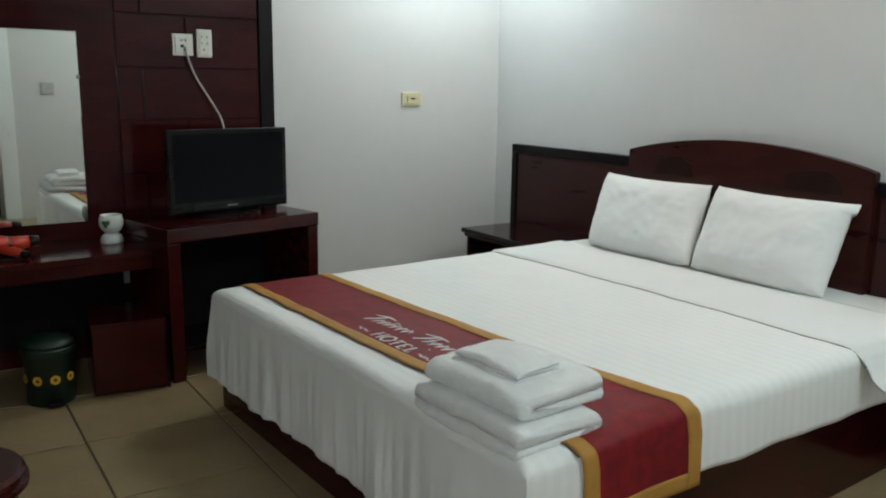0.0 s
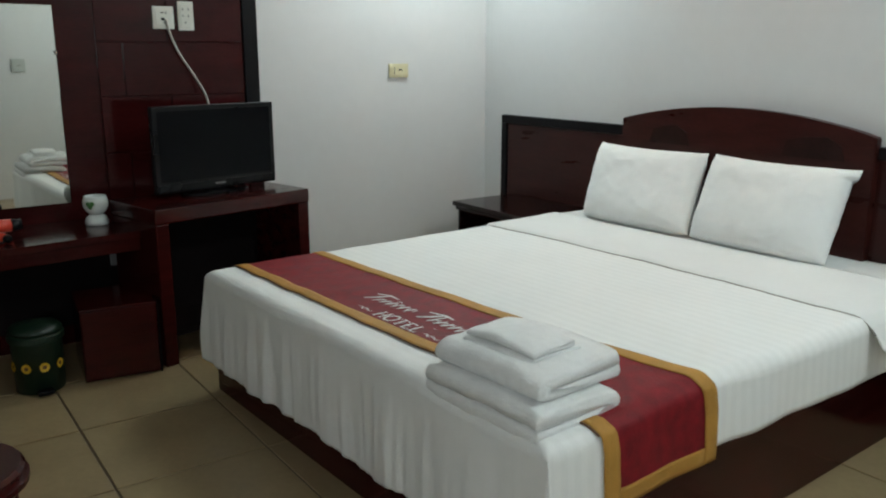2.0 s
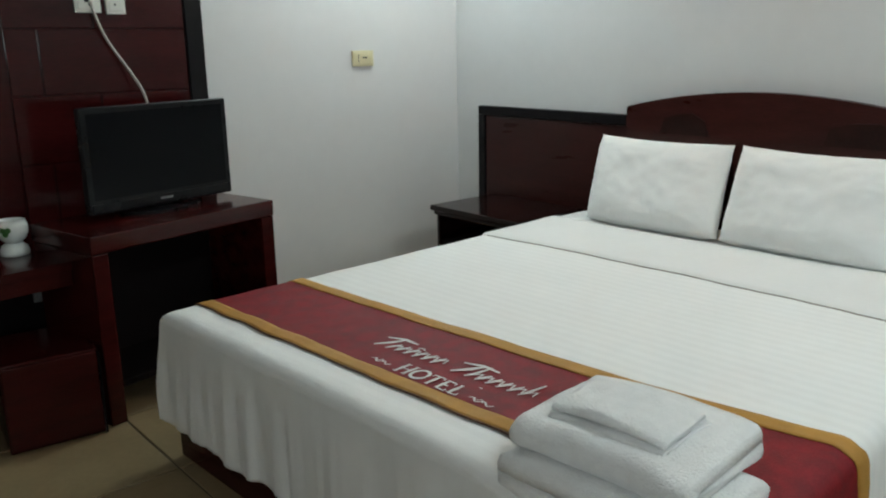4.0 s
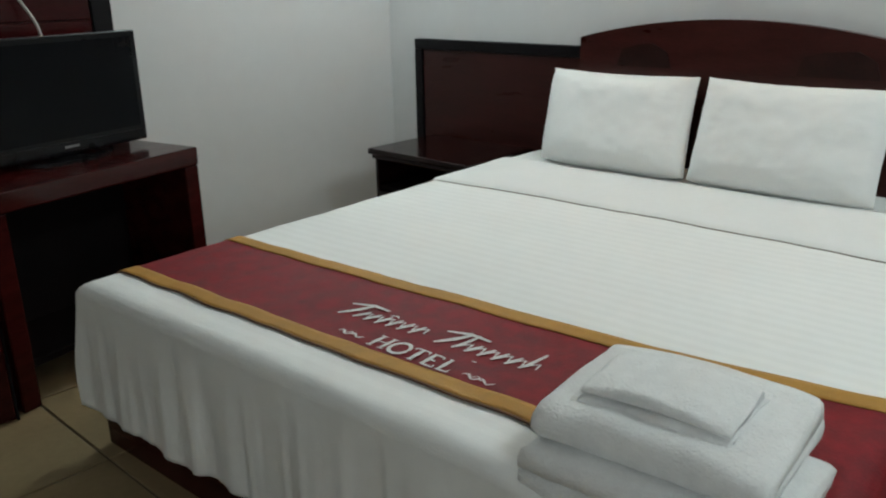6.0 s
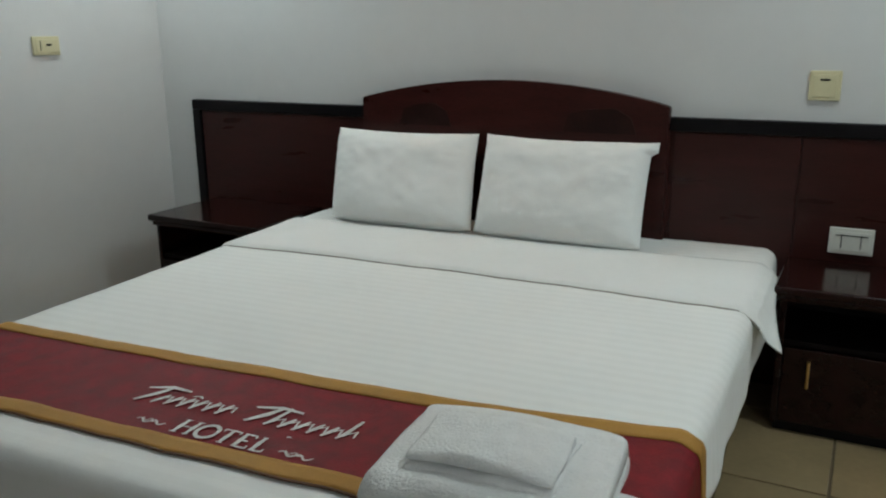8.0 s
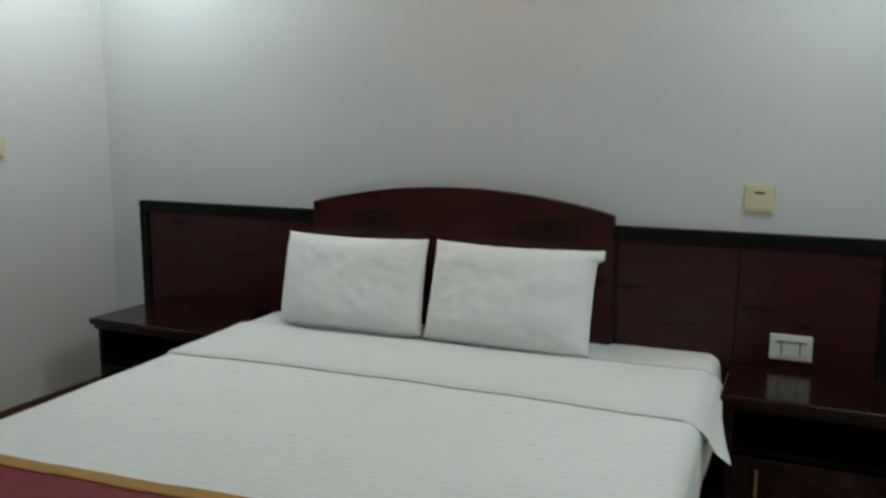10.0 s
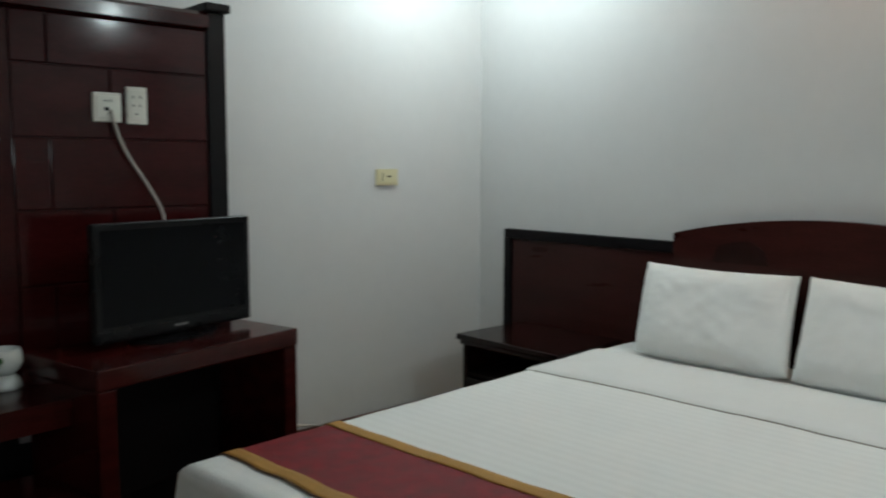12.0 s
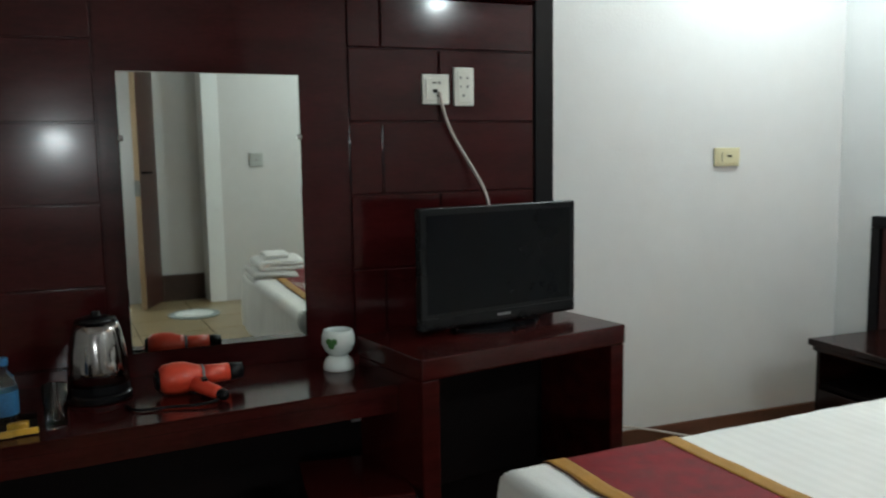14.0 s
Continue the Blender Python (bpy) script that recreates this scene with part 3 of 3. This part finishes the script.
def drape(lift, hang_wave=1.0, right_flare=0.0):
    """A cloth over the bed: s runs to the head, t runs across from the wall side (0) to the free side (-W)."""
    r, rf = 0.045, 0.026

    def fn(s, t):
        of, df = over_edge(rf - s, rf)
        ol, dl = over_edge(t + 0.05, r)
        wide = W + 0.055 * min(1.0, max(0.0, s - 0.5) / 1.3)
        t = t if t > -W + 0.3 else t - (wide - W) * min(1.0, (-W + 0.3 - t) / 0.3)
        orr, dr = over_edge(-(t + wide - 0.05), r)
        x = max(s, rf) - of
        y = min(max(t, -wide + 0.05), -0.05) + ol - orr
        down = max(df, dl, dr)
        z = TOP - down
        z -= 0.027 * math.exp(-((s - 0.13) / 0.2) ** 4 - ((t + 1.63) / 0.24) ** 4) * (1 if down < 0.06 else 0.5)
        z += 0.004 * noise.noise(Vector((s * 3, t * 3, 1))) + 0.0015 * noise.noise(Vector((s * 14, t * 14, 4)))
        k = min(1.0, max(0.0, df - 0.045) / 0.2) * hang_wave
        x -= 0.008 * min(1.0, df / 0.03)
        x -= k * (0.016 * noise.noise(Vector((t * 7, 0.3, df * 0.8))) + 0.014 * noise.noise(Vector((t * 19, 5.3, df))) + 0.006 * noise.noise(Vector((t * 46, 1.3, df * 3))) + 0.004)
        k = min(1.0, max(0.0, dr - 0.03) / 0.15) * hang_wave
        y -= k * (0.012 * noise.noise(Vector((s * 6, 2.3, 0))) + 0.008 + right_flare * dr)
        x += 0.02 * min(max(dl, dr), df) / 0.3
        y += 0.05 * min(1.0, df / 0.3) * max(0.0, 1 + t / 0.35) ** 2 * hang_wave
        return Vector((x, y, z)) + Vector((-lift if df > 0.02 else 0, -lift if dr > 0.02 else 0, lift if down < 0.06 else 0))
    return fn


cover = empty("bed_sheet", BED, "white satin-striped sheet draped over the bed", "bed sheet")
base_fn = drape(0.002)


def sheet_fn(s, t):
    if s < -0.02:
        bottom = 0.15 + 0.018 * noise.noise(Vector((t * 4, 7, 0))) + 0.02 * abs(t) / W
        full = -0.02 - (-0.405)
        s = -0.02 + (s + 0.02) / full * (TOP - bottom - 0.02)
    return base_fn(s, t)


ss = span(-0.405, 0.05, 34) + span(0.05, 2.125, 96)[1:]
ts = span(-W - 0.17, -W + 0.06, 16) + span(-W + 0.06, -0.05, 190)[1:] + span(-0.05, 0.06, 8)[1:]
thicken(part("cloth", grid_surface(sheet_fn, ss, ts), SHEET, cover, smooth=True), 0.003)


def fold_line(t):
    u = -t / W
    return 1.40 + 0.10 * u - 0.14 * u * u + 0.006 * noise.noise(Vector((t * 5, 3, 3)))


flap_base = drape(0.012, 1.0, 1.7)


def flap_fn(q, t):
    a = fold_line(max(min(t, 0), -W))
    return flap_base(a + q * (1.86 - a), t) + Vector((0, 0, -0.010 * max(0, 1 - q / 0.03) if q < 0.03 else 0))


def flap_ts(q):
    return 0.05 * (1 - q) ** 1.3 + 0.02


bm = bmesh.new()
rows = []
qs = [0, 0.004, 0.012, 0.03] + span(0.03, 1, 22)[1:]
for q in qs:
    lo = -W - flap_ts(q)
    rows.append([bm.verts.new(flap_fn(q, t)) for t in span(lo, -W + 0.05, 14) + span(-W + 0.05, -0.05, 80)[1:] + span(-0.05, 0.05, 6)[1:]])
for a, b in zip(rows, rows[1:]):
    for i in range(len(a) - 1):
        bm.faces.new((a[i], b[i], b[i + 1], a[i + 1]))
thicken(part("turned_down_edge", bm, PILLOWM, cover, "plain white turned-down top hem", smooth=True), 0.004)
# grey tube along the hem, darkened to stand in for the fold's shadow
hem = [tuple(flap_fn(0, t) + Vector((-0.003, 0, -0.001))) for t in span(-W - 0.02, -0.03, 60)]
tube("hem_seam", hem, 0.0042, SEAM, cover, "grey hem line with its shadow in the colour")

# ---- bed runner ----
runner = empty("bed_runner", BED, "dark red satin bed runner with gold borders and silver lettering", "bed runner")
R0, R1, RB = 0.105, 0.49, 0.047
T0, T1 = -W - 0.20, 0.075


def runner_fn(lift):
    f = drape(lift)
    def fn(s, t):
        u = min(-t / W, 1.03)
        return f(s + 0.02 * u * u + 0.03 * max(u, 0) ** 8 + 0.009 * noise.noise(Vector((t * 8, 2.2, 6))) * max(0, 1 - (s - R0) / 0.12) + 0.045 * u * u * (s - R0) / (R1 - R0) + 0.004 * noise.noise(Vector((t * 5, s * 3, 9))), t) + Vector((0, 0, 0.003 * max(0, noise.noise(Vector((s * 5, t * 6, 2))))))
    return fn


rts = span(T0, -W + 0.06, 18) + span(-W + 0.06, -0.05, 90)[1:] + span(-0.05, T1, 10)[1:]
rf, rg = runner_fn(0.006), runner_fn(0.0085)
thicken(part("red_field", grid_surface(rf, span(R0 + 0.01, R1 - 0.01, 16), rts), RED, runner, smooth=True), 0.002)
thicken(part("gold_border", grid_surface(rg, span(R0, R0 + RB, 4), rts), GOLD, runner, "ochre gold border", smooth=True), 0.002)
thicken(part("gold_border", grid_surface(rg, span(R1 - RB, R1, 4), rts), GOLD, runner, "ochre gold border", smooth=True), 0.002)
thicken(part("gold_border", grid_surface(rg, span(R0 + RB, R1 - RB, 10), span(T0, T0 + RB, 4)), GOLD, runner, "ochre gold end border", smooth=True), 0.002)
dark_edge = [tuple(rg(R0 - 0.002, t) - Vector((0.001, 0, 0.002))) for t in span(-W, -0.02, 70)]
tube("edge_stitch", dark_edge, 0.0028, FLOWERC, runner, "dark stitched edge")


def stroke(bm, pts, w):
    """A flat pen stroke; its points are (across, up) on the runner."""
    half = []
    for i, p in enumerate(pts):
        a, b = pts[max(i - 1, 0)], pts[min(i + 1, len(pts) - 1)]
        d = Vector((b[0] - a[0], b[1] - a[1])).normalized()
        half.append((Vector(p), Vector((-d.y, d.x)) * w * (0.55 if i in (0, len(pts) - 1) else 1.0) / 2))
    vs = []
    for p, h in half:
        for q in (p + h, p - h):
            s, t = q.y, -q.x
            vs.append(bm.verts.new((s, t, rf(s, t).z + 0.0035)))
    for i in range(0, len(vs) - 2, 2):
        bm.faces.new((vs[i], vs[i + 1], vs[i + 3], vs[i + 2]))


# the name is only suggested by slanting pen strokes: two words of script
def script_word(x, count, base, rise, big):
    pens = [([(x - 0.02, base + 0.058), (x + 0.03, base + 0.078), (x + 0.085, base + 0.074)], 0.012),
            ([(x + 0.035, base + 0.078), (x + 0.018, base + 0.04), (x - 0.008, base - 0.002)], 0.0145)]
    for k in range(count):
        cx = x + 0.036 + k * 0.0325
        tall = 0.082 if k in (big, big + 5) else 0.044
        b0 = base + rise * (k + 1)
        pens.append(([(cx + 0.017, b0 + tall), (cx + 0.008, b0 + 0.02), (cx, b0)], 0.0115))
        pens.append(([(cx, b0 + 0.006), (cx + 0.012, b0 + 0.025), (cx + 0.028, b0 + 0.038), (cx + 0.032, b0 + 0.014)], 0.007))
    for pts, w in pens:
        bm = bmesh.new()
        stroke(bm, pts, w)
        part("script_stroke", bm, THREAD, runner)


script_word(0.735, 6, 0.255, 0.0015, 9)
script_word(1.015, 6, 0.266, 0.0015, 0)
for pts in ([(0.84, 0.310), (0.857, 0.316), (0.867, 0.308)], [(1.125, 0.243), (1.135, 0.244)]):
    bm = bmesh.new()
    stroke(bm, pts, 0.007)
    part("accent_stroke", bm, THREAD, runner, "silver accent stroke")
for x0 in (0.80, 1.145):
    bm = bmesh.new()
    stroke(bm, [(x0 + 0.075 * k / 12, 0.187 + 0.007 * math.sin(k * 1.1)) for k in range(13)], 0.0045)
    stroke(bm, [(x0 + 0.01 + 0.04 * k / 8, 0.192 + 0.006 * math.cos(k * 1.4)) for k in range(9)], 0.003)
    part("flourish", bm, THREAD, runner, "fine silver flourish")


def capital(shape, x, base, w, h):
    """One serif capital: strokes and serifs on a unit square."""
    bm = bmesh.new()
    for pts, thick in shape:
        stroke(bm, [(x + px * w, base + py * h) for px, py in pts], thick)
    part("capital_letter", bm, THREAD, runner, "embroidered silver serif capital")


def foot(x, y):
    return [(x - 0.2, y), (x, y), (x + 0.2, y)], 0.004


BOLD, FINE = 0.011, 0.0045
CAP_H = [([(0.15, 0), (0.15, 0.5), (0.15, 1)], BOLD), ([(0.85, 0), (0.85, 0.5), (0.85, 1)], BOLD), ([(0.15, 0.5), (0.5, 0.5), (0.85, 0.5)], FINE),
         foot(0.15, 0), foot(0.15, 1), foot(0.85, 0), foot(0.85, 1)]
CAP_O = [([(0.5 + 0.48 * math.cos(a), 0.5 + 0.52 * math.sin(a)) for a in span(0, 2 * math.pi, 24)], 0.009)]
CAP_T = [([(0.5, 0), (0.5, 0.5), (0.5, 1)], BOLD), ([(0, 0.97), (0.5, 0.97), (1, 0.97)], 0.006), foot(0.5, 0), ([(0.02, 0.78), (0.02, 0.9), (0.02, 1)], FINE), ([(0.98, 0.78), (0.98, 0.9), (0.98, 1)], FINE)]
CAP_E = [([(0.2, 0), (0.2, 0.5), (0.2, 1)], BOLD)] + [([(0.05, y), (0.5, y), (e, y)], 0.006) for y, e in ((0.03, 0.95), (0.5, 0.7), (0.97, 0.9))] + [([(0.95, 0), (0.95, 0.1), (0.95, 0.22)], FINE), ([(0.9, 0.78), (0.9, 0.9), (0.9, 1)], FINE)]
CAP_L = [([(0.25, 0), (0.25, 0.5), (0.25, 1)], BOLD), foot(0.25, 1), ([(0.05, 0.03), (0.5, 0.03), (0.95, 0.03)], 0.006), ([(0.95, 0), (0.95, 0.12), (0.95, 0.25)], FINE)]
left = 0.902
for shape, wide in ((CAP_H, 0.043), (CAP_O, 0.044), (CAP_T, 0.038), (CAP_E, 0.033), (CAP_L, 0.031)):
    capital(shape, left, 0.171, wide, 0.050)
    left += wide + 0.0065


# ---- pillows ----
def pillow(m, label, w, h, d, flick, shear):
    e = empty("pillow", m, label, "pillow", "pillows on the bed")
    n = 44
    bm = bmesh.new()
    sides = []
    for sgn in (1, -1):
        rows_ = []
        for i in range(n + 1):
            u = i / n * 2 - 1
            row = []
            for j in range(n + 1):
                v = j / n * 2 - 1
                bulge = max(0.0, (1 - u ** 4)) ** 0.55 * max(0.0, (1 - v ** 4)) ** 0.55
                x = u * w / 2 * (1 - 0.03 * (1 - v * v)) * (1 - 0.02 * max(0.0, -v)) + shear * (1 - v) / 2
                y = v * h / 2 * (1 - (0.085 if v > 0 else -0.02) * (1 - u * u)) * (1 - (0.06 * u ** 6 if v < 0 else 0))
                edge = max(abs(u), abs(v)) ** 3
                wr = 0.010 * edge * noise.noise(Vector((u * 3 + v * 9, v * 3 - u * 9, flick + 7))) + 0.007 * noise.noise(Vector((u * 2.4, v * 2.4, flick))) + 0.006 * noise.noise(Vector((u * 7, v * 4, flick + 3)))
                z = sgn * (d / 2 * bulge) + wr * bulge + (0.0018 * sgn)
                if flick > 1 and u > 0.86 and v > 0.8:
                    x += 0.022 * (u - 0.86) / 0.14
                row.append(bm.verts.new((x, y, z)))
            rows_.append(row)
        for i in range(n):
            for j in range(n):
                f = (rows_[i][j], rows_[i + 1][j], rows_[i + 1][j + 1], rows_[i][j + 1])
                bm.faces.new(f if sgn > 0 else f[::-1])
        sides.append(rows_)
    a, b = sides
    ring = [(i, 0) for i in range(n)] + [(n, j) for j in range(n)] + [(i, n) for i in range(n, 0, -1)] + [(0, j) for j in range(n, 0, -1)]
    for k in range(len(ring)):
        (i, j), (p, q) = ring[k], ring[(k + 1) % len(ring)]
        bm.faces.new((a[i][j], b[i][j], b[p][q], a[p][q]))
    part("case", bm, PILLOWM, e, smooth=True)
    return e


def lean(y, tilt, turn):
    return pose(3.385, y, 0.70, 0, 0, -90 + turn) @ pose(0, 0, 0, tilt, 0, 0)


pillow(lean(3.163, 62, 1), "white cotton pillow leaning on the headboard", 0.655, 0.405, 0.20, 0.5, 0.056)
pillow(lean(2.472, 62, -1), "white cotton pillow with flared corner leaning on headboard", 0.66, 0.41, 0.20, 1.7, 0.024)


# ---- towels ----
def folded_towel(m, label, w, d, h, folds, seed):
    """A towel folded over on itself: thick bands that turn at one long side and show slits at the ends."""
    e = empty("folded_towel", m, label, "towel", "towels on the bed")
    band = h / folds
    for k in range(folds):
        z0, slit, back = k * band, band * 0.035, -d / 2 + 0.012 * (k % 2)
        r, nose = band / 2, d / 2 - 0.010 * (k % 2)
        outer = [(back + 0.03 * j / 4, 0) for j in range(4)] + [(back + (nose - r - back) * j / 10, 0) for j in range(2, 11)]
        outer += [(nose - r + r * math.sin(a), r - r * math.cos(a)) for a in span(0, math.pi, 14)[1:-1]]
        outer += [(nose - r - (nose - r - back) * j / 10, band) for j in range(0, 11)]
        outer += [(back - 0.006, band * 0.78), (back - 0.004, band / 2 + slit), (back + 0.03, band / 2 + slit)]
        inner = [(nose - r - 0.01, band / 2 + slit), (nose - r, band / 2), (nose - r - 0.01, band / 2 - slit)]
        outer += inner + [(back + 0.03, band / 2 - slit), (back - 0.004, band / 2 - slit), (back - 0.006, band * 0.2)]
        bm = bmesh.new()
        xs = [-w / 2, -w / 2 + 0.003, -w / 2 + 0.009] + span(-w / 2 + 0.02, w / 2 - 0.02, 26) + [w / 2 - 0.009, w / 2 - 0.003, w / 2]
        rings = []
        for x in xs:
            end = max(0.0, 1 - (w / 2 - abs(x)) / 0.012)
            ring = []
            for y, z in outer:
                f = z / band
                zz = z0 + band / 2 + (z - band / 2) * (1 - 0.16 * end * end)
                n1 = noise.noise(Vector((x * 8, y * 9, seed + 3 * k)))
                n2 = noise.noise(Vector((x * 22, y * 25, seed + 3 * k + 11)))
                sag = 0.012 * (2 * x / w) ** 2 * (zz / h) + 0.008 * max(0, 2 * y / d) ** 3 * (zz / h)
                ring.append(bm.verts.new((x + 0.007 * noise.noise(Vector((y * 12, z * 20, seed + k))) * (abs(2 * x / w)) ** 3,
                                          y * (1 - 0.02 * end) + 0.009 * n1 + 0.004 * n2, max(0.0, zz - sag + (0.008 * n1 + 0.004 * n2) * (zz / h)))))
            rings.append(ring)
        c = len(outer)
        for p, q in zip(rings, rings[1:]):
            for i in range(c):
                bm.faces.new((p[i], p[(i + 1) % c], q[(i + 1) % c], q[i]))
        bm.faces.new(rings[0][::-1])
        bm.faces.new(rings[-1])
        part("folded_band", bm, TERRY, e, smooth=True)
    return e


SEAT = TOP - 0.030
folded_towel(pose(1.575, 1.905, SEAT - 0.008, 0, 0, -86), "thick folded white bath towel on the bed", 0.395, 0.275, 0.088, 1, 1)
folded_towel(pose(1.603, 1.92, SEAT + 0.071, 0, 0, 95), "thick folded white bath towel in a stack", 0.36, 0.28, 0.075, 1, 5)
folded_towel(pose(1.590, 1.925, SEAT + 0.132, 0, 0, 94), "small folded white hand towel topping the stack", 0.235, 0.165, 0.044, 2, 9)

# ---- stool ----
stool = empty("stool", pose(0.388, 2.42, 0, 0, 0, 20), "low dark red wooden stool with turned legs", "stool")
part("seat", turned([(0.13, 0.375), (0.155, 0.38), (0.165, 0.39), (0.165, 0.402), (0.15, 0.408), (0.15, 0.416), (0.158, 0.422), (0.15, 0.432), (0.02, 0.428)], 36), WOOD, stool)
for k in range(4):
    leg_m = pose(0.12 * math.cos(k * math.pi / 2), 0.12 * math.sin(k * math.pi / 2), 0)
    part("leg", turned([(0.018, 0), (0.022, 0.02), (0.026, 0.06), (0.018, 0.09), (0.024, 0.13), (0.03, 0.2), (0.02, 0.26), (0.028, 0.30), (0.026, 0.378)], 16, m=leg_m), WOOD, stool, smooth=True)
part("stretcher", box(-0.115, 0.115, -0.012, 0.012, 0.16, 0.185, 0.004), WOOD, stool)

# ---- loose wire on the floor ----
tagged(tube("floor_cable", [(2.06, 4.45, 0.30), (2.14, 4.56, 0.2), (2.3, 4.60, 0.14), (2.5, 4.60, 0.10), (2.7, 4.57, 0.05), (2.9, 4.5, 0.006)], 0.005, CABLE), "off-white cable trailing on the floor", "cable")

# ---- floor tiles ----
TILE_W, GAP = 0.50, 0.004
tile_me = mesh_of("tile", box(-TILE_W / 2 + GAP, TILE_W / 2 - GAP, -TILE_W / 2 + GAP, TILE_W / 2 - GAP, -0.006, 0, 0.0015, 1), TILE)
for i in range(-6, 6):
    for j in range(-2, 11):
        x0, y0 = 0.84 + TILE_W * i, 3.95 - TILE_W * (j - 1)
        a, b = max(x0, WEST), min(x0 + TILE_W, EAST)
        c, d = max(y0, -0.45), min(y0 + TILE_W, NORTH)
        if b - a > 0.03 and d - c > 0.03:
            ob = new("tile", tile_me)
            ob.parent = floor
            ob.matrix_basis = pose((a + b) / 2, (c + d) / 2, 0) @ Matrix.Diagonal(((b - a) / TILE_W, (d - c) / TILE_W, 1, 1))
